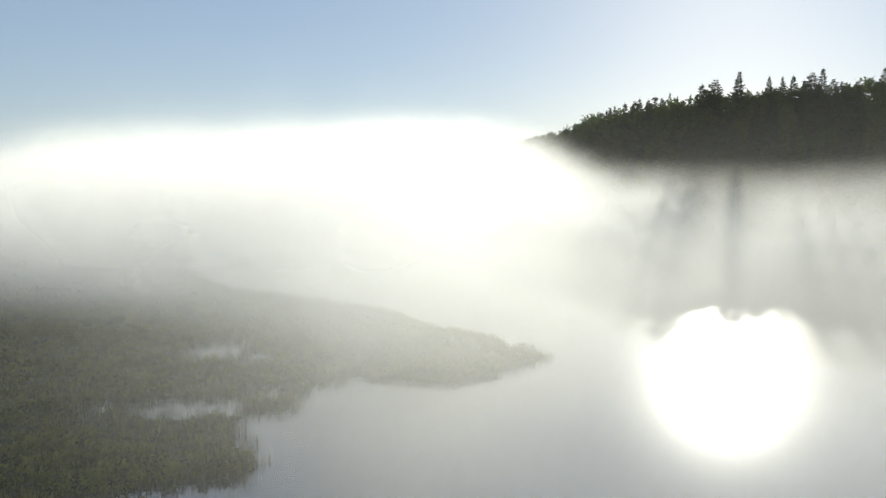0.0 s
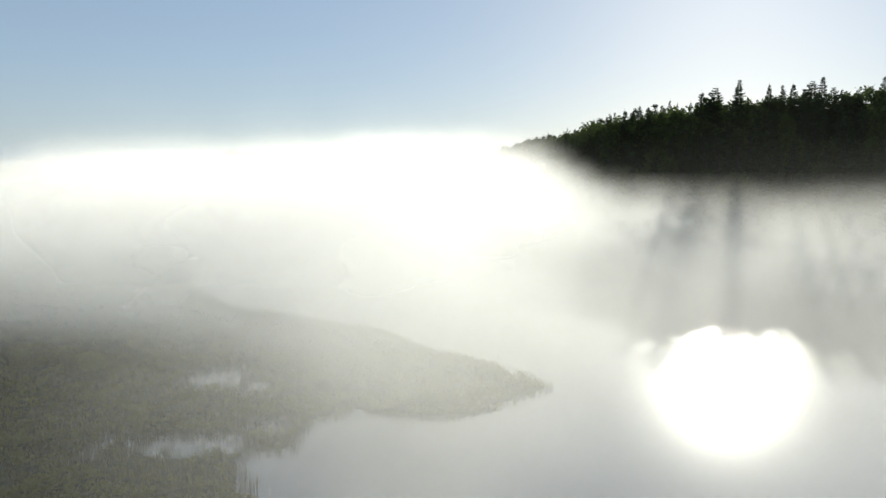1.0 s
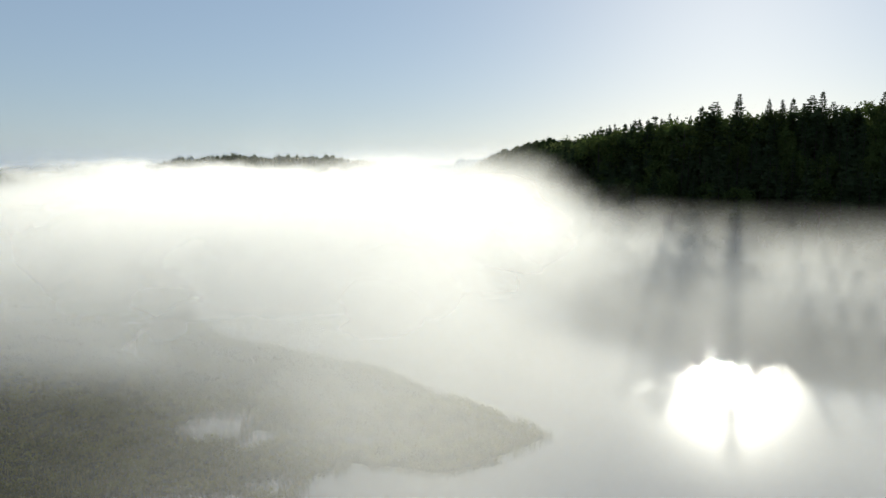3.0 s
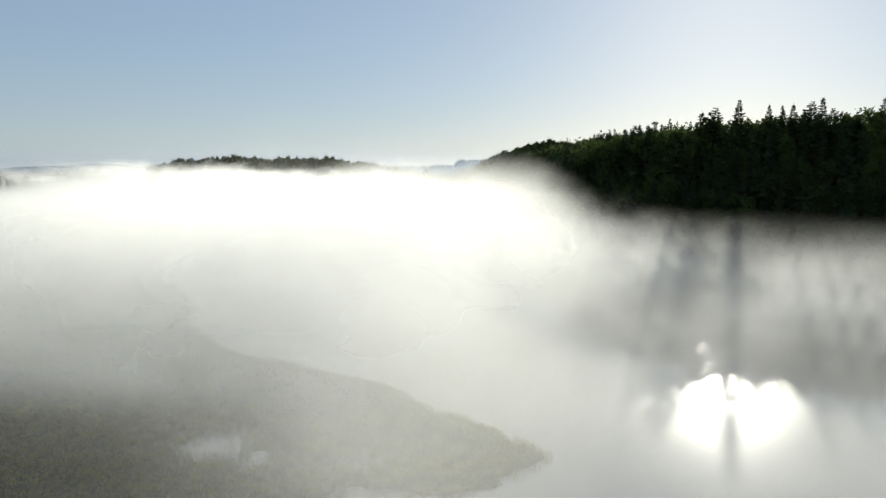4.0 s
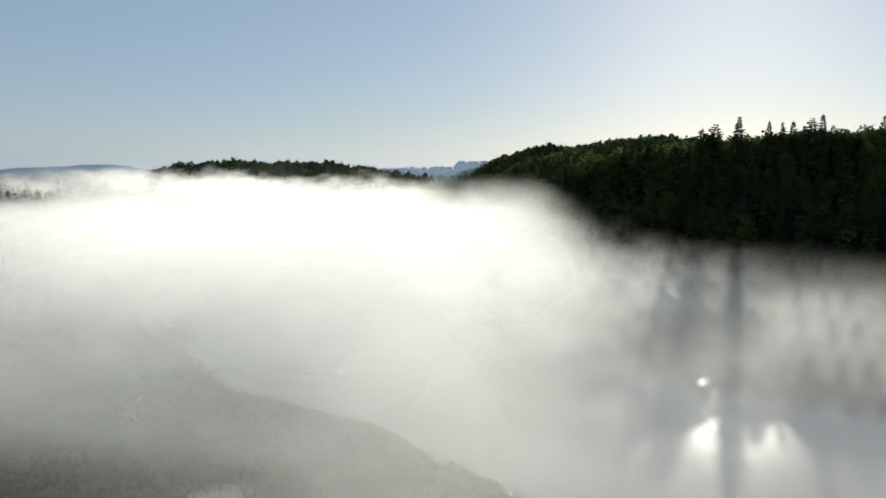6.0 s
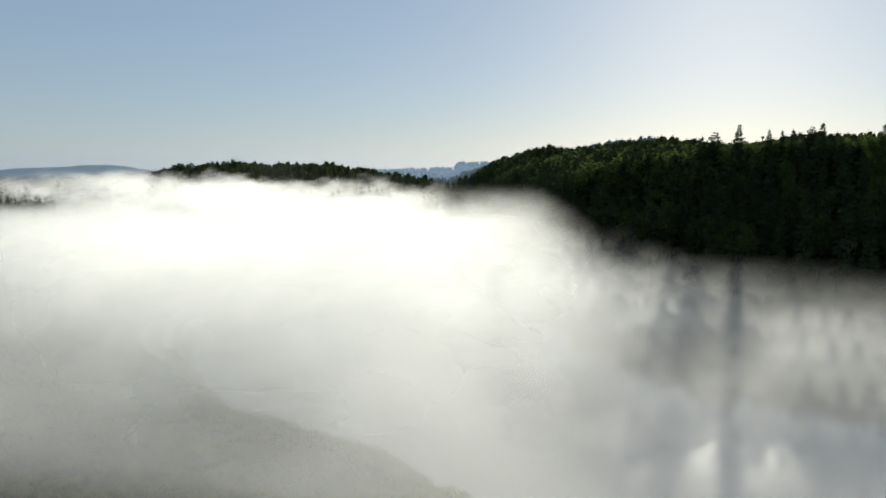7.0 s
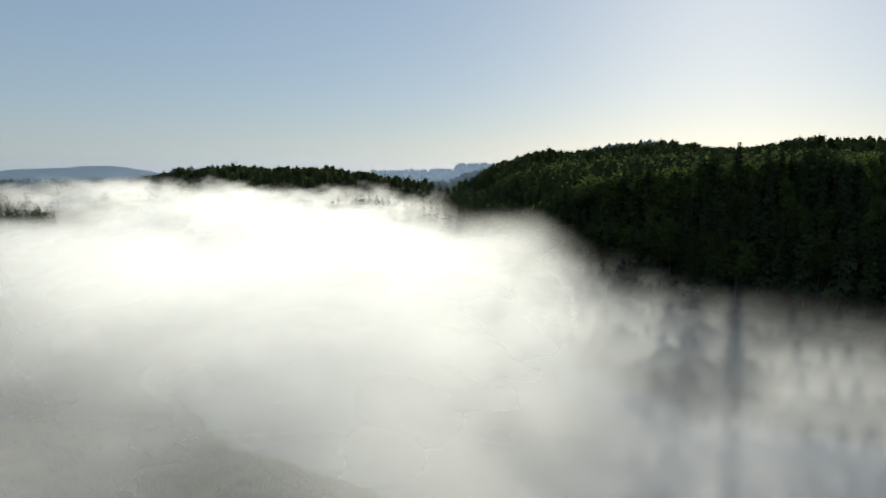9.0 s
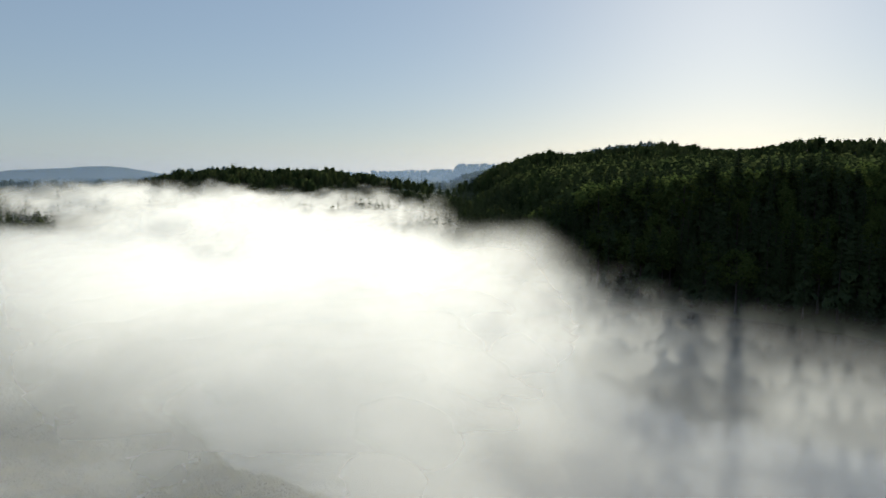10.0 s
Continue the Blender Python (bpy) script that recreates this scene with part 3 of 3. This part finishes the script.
for x, y, tall, wide in [(-35.0, 91.0, 2.6, 1.6), (-36.6, 92.5, 1.9, 1.8), (-33.4, 89.5, 1.5, 1.5), (-13.4, 72.4, 1.0, 1.3), (-14.8, 73.0, 0.8, 1.5), (-4.7, 65.2, 1.0, 1.2),
                         (-6.0, 66.4, 0.8, 1.4), (1.6, 58.6, 0.9, 1.0), (0.4, 59.6, 0.7, 1.3), (-9.3, 69.6, 0.9, 1.4), (-20.5, 77.0, 1.0, 1.6), (-26.0, 79.5, 0.9, 1.5)]:
    shrub(x, y, tall, wide, r.randint(4))
for _ in range(70):
    x, y = r.uniform(-60, 2), r.uniform(32, 96)
    if abs(x) < 0.68 * y and float(marsh_cover(np.array([x]), np.array([y]))[0]) > 1.2:
        shrub(x, y, r.uniform(0.5, 0.95), r.uniform(0.6, 1.1), r.randint(4))

# a low, uneven hedge of shrubs along the far rim of the marsh
far_rim = MARSH[20:32]
for (ax, ay), (bx, by) in zip(far_rim, far_rim[1:]):
    span = math.hypot(bx - ax, by - ay)
    for k in range(int(span / 1.5)):
        u = (k + r.uniform(0.1, 0.9)) / int(span / 1.5)
        inset = r.uniform(0.5, 2.2)
        shrub(ax + (bx - ax) * u - 0.7 * inset, ay + (by - ay) * u - 0.7 * inset, r.uniform(0.5, 1.0) * (1 + 0.4 * u), r.uniform(0.7, 1.4), r.randint(4))


def snag(x, y, tall, tilt):
    """A dead stub that stands in the water, with one broken limb."""
    root = new("dead_snag")
    root.matrix_basis = pose(x, y, -0.3, tilt, tilt * 0.6, 40)
    part("trunk", tri_mesh("trunk", *stem(7, tall, 0.05), BARK, True), root)
    lv, lf = stem(8, tall * 0.45, 0.025)
    part("limb", tri_mesh("limb", lv @ np.array(pose(0, 0, 0, 35, 0, 0).to_3x3()).T + (0, 0, tall * 0.55), lf, BARK, True), root)
    tagged(root, "short dark dead snag standing in the shallows", "snag")


snag(-13.3, 28.6, 1.1, 6), snag(-8.6, 32.6, 0.7, -5)


# ---- power line masts on the far ridge ----
def mast(x, y, tall):
    z = float(land(x, y)) - 0.3
    root = new("power_mast")
    root.matrix_basis = pose(x, y, z)
    for sx in (-3.4, 3.4):
        v, f = stem(1, tall, 0.45)
        part("pole", tri_mesh("pole", v + (sx, 0, 0), f, STEEL), root)
    bm = bmesh.new()
    bmesh.ops.create_cube(bm, size=1, matrix=Matrix.Translation((0, 0, tall * 0.78)) @ Matrix.Diagonal((12, 0.45, 0.6, 1)))
    me = bpy.data.meshes.new("crossarm")
    bm.to_mesh(me), bm.free()
    me.materials.append(STEEL)
    part("crossarm", me, root)
    for tip in (-1, 1):
        v, f = stem(3, 0.42 * tall, 0.2)
        turn = math.degrees(math.atan2(6.8, 0.40 * tall)) * tip
        part("brace", tri_mesh("brace", v @ np.array(pose(0, 0, 0, 0, turn, 0).to_3x3()).T + (-3.4 * tip, 0, tall * 0.36), f, STEEL), root)
    tagged(root, "grey steel power line mast above the trees", "power mast", group="power line")


mast(-306, 1010, 35), mast(-145, 1050, 30)


# ---- the mist ----
def billow(x, y, z, size, octaves, seed, rough=0.55):
    """Rolling noise in space, about 0.5."""
    total, weight, amp = 0, 0, 1.0
    for o in range(octaves):
        px, py, pz = x / size + 17.3 * o, y / size - 9.1 * o, z / size + 5.7 * o
        ix, iy, iz = np.floor(px).astype(np.int64), np.floor(py).astype(np.int64), np.floor(pz).astype(np.int64)
        ux, uy, uz = [(lambda u: u * u * u * (u * (6 * u - 15) + 10))(q - k) for q, k in ((px, ix), (py, iy), (pz, iz))]
        v = 0
        for a in (0, 1):
            for b in (0, 1):
                for c in (0, 1):
                    h = ((ix + a) * 73856093 ^ (iy + b) * 19349663 ^ (iz + c) * 83492791 ^ (seed + o) * 2654435) & 0x7FFFFFFF
                    h = (h * 1103515245 + 12345) & 0x7FFFFFFF
                    h = ((h ^ (h >> 13)) * 1597334677) & 0x7FFFFFFF
                    v = v + (h / 0x7FFFFFFF) * (ux if a else 1 - ux) * (uy if b else 1 - uy) * (uz if c else 1 - uz)
        total, weight = total + amp * v, weight + amp
        amp, size = amp * rough, size / 2.1
    return total / weight


def droplets(x, y, z):
    """How much mist a metre of air holds at a place."""
    sway = 14 * (billow(x, y, z * 1.5, 30, 2, 61) - 0.5)
    broad = billow(x, y, z * 1.7, 52, 1, 62)
    wisp = billow(x + sway, y + 0.5 * sway, z * 1.6 - 0.4 * sway, 17, 4, 63)
    # the bank is deep over the open lake and the marsh, thin and shallow under the bluff, and stops at its foot
    edge = np.minimum(0.21 * y - 3.5, 53.5 - 0.08 * y) - 0.28 * np.maximum(y - 300, 0)
    right = smooth(x - edge, -18, 10)
    shore = x - 94 + 0.76 * (y - 142)
    inland = smooth(shore + 30 * (wisp - 0.5) + 18 * smooth(x, 18, 55), -90, -32) * smooth(x, -30, 15)
    swell = 14 * (broad - 0.5) + 15 * (wisp - 0.5)
    top = 18.0 - 6.5 * right + swell * (1 - 0.4 * right) * (1 - 0.75 * (1 - right) * (1 - smooth(y, 55, 130)))
    point = (1 - smooth(x, -165, -110)) * (1 - smooth(y, 295, 335))
    top = top - 4 * smooth(y, 105, 140) * (1 - smooth(y, 190, 260)) * (1 - smooth(x, -45, -5))
    top = top - 9 * point + 7 * smooth(y, 330, 470) * (1 - smooth(x, -170, -70))
    off = 0.70 * (x - 8) + 0.71 * (y - 51.6)
    rim = smooth(off, -28, -4) * (1 - smooth(off, 22, 50)) * (1 - right) * (0.4 + 0.6 * smooth(y, 54, 80))
    top = np.minimum(top + 0.7 * rim * (19.5 - top), 22 + 6 * smooth(y, 330, 470) + 5 * (wisp - 0.5))
    over = z - top
    body = 1 - smooth(over * (1 - 0.2 * right), -7 - 5 * (1 - right) * (1 - smooth(y, 40, 110)), 4)
    # thin scarves drift up off the bank over the marsh
    plume = np.exp(-((x + 32) / 30) ** 2 - ((y - 95) / 40) ** 2)
    body = body + (1 - smooth(over, -4, 8 + 15 * plume)) * 0.13 * plume * smooth(0.6 * broad + 0.4 * wisp, 0.36, 0.66)
    open_water = smooth(x + 0.3 * (y - 40), -24, -3)
    near = (1 - open_water) * (0.06 + 0.94 * smooth(y, 28, 60)) + open_water * (0.55 + 0.45 * smooth(y, 28, 68))
    far = 1 - smooth(y + 0.5 * np.clip(x + 160, 0, 160), 400, 580)
    thick = near * far * (1 - 0.36 * right) * (1 - inland)
    # it thins out to the sides
    thick = thick * (1 - smooth(np.abs(x) / (y + 16), np.where(x < 0, 0.34, 0.5), np.where(x < 0, 0.78, 0.9)))
    # thickest just behind the marsh
    thick = thick * (1 + 0.5 * rim)
    clumps = 0.5 + 0.15 * right + (0.95 - 0.3 * right) * smooth(wisp, 0.36, 0.64)
    clumps = clumps + 0.75 * rim * (0.95 - clumps)
    # it floats a little clear of the near marsh
    raised = (1 - open_water) * (1 - smooth(y, 36, 64))
    lift = (0.7 + 0.3 * smooth(z, 3, 12)) * smooth((z - 4 * raised) / (3.5 + 6 * raised), 0, 1)
    return 0.036 * body * thick * clumps * lift


def build_mist():
    # sheets of droplets one behind another; each holds what lies between it and the next
    ys = [14.0]
    while ys[-1] < 600:
        ys.append(ys[-1] + 6.5 + 0.045 * max(ys[-1] - 40, 0))
    for name, rows, top, mat, label in (("mist", ys, 42.0, MIST, "bank of white morning mist lying on the lake"),
                                        ("haze", [950.0, 1900.0], 115.0, HAZE, "thin haze before the far hills, tinted with blue airlight")):
        vs, fs, ds, n = [], [], [], 0
        for i, y in enumerate(rows):
            nx, nz = int(np.clip(1.5 * (y + 16) / 0.9, 60, 240)), 46
            ga, gz = np.meshgrid(np.radians(np.linspace(-43, 43, nx)), 0.02 + top * np.linspace(0, 1, nz) ** 1.15)
            step = 0.5 * y if name == "haze" else (rows[min(i + 1, len(rows) - 1)] - rows[max(i - 1, 0)]) / 2
            gr = y + 16 + (0.2 * step * waves(ga * y, gz, 60, 200 + i) if name == "mist" else 0 * ga)
            gx, gy = gr * np.sin(ga), gr * np.cos(ga) - 16
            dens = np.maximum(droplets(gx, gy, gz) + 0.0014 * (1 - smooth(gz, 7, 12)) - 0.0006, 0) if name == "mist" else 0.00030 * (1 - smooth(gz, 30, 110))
            vs.append(np.stack([gx, gy, gz], -1).reshape(-1, 3))
            k = (np.arange(nz - 1)[:, None] * nx + np.arange(nx - 1)).ravel()
            f = np.concatenate([np.stack([k, k + 1, k + nx + 1], 1), np.stack([k, k + nx + 1, k + nx], 1)])
            fs.append(f[(dens.ravel()[f] > 0).any(1)] + n)
            ds.append((dens * step).ravel())
            n += nx * nz
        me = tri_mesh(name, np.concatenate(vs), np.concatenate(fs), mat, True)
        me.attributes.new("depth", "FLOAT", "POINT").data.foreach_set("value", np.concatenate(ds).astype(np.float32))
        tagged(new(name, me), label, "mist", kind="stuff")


build_mist()
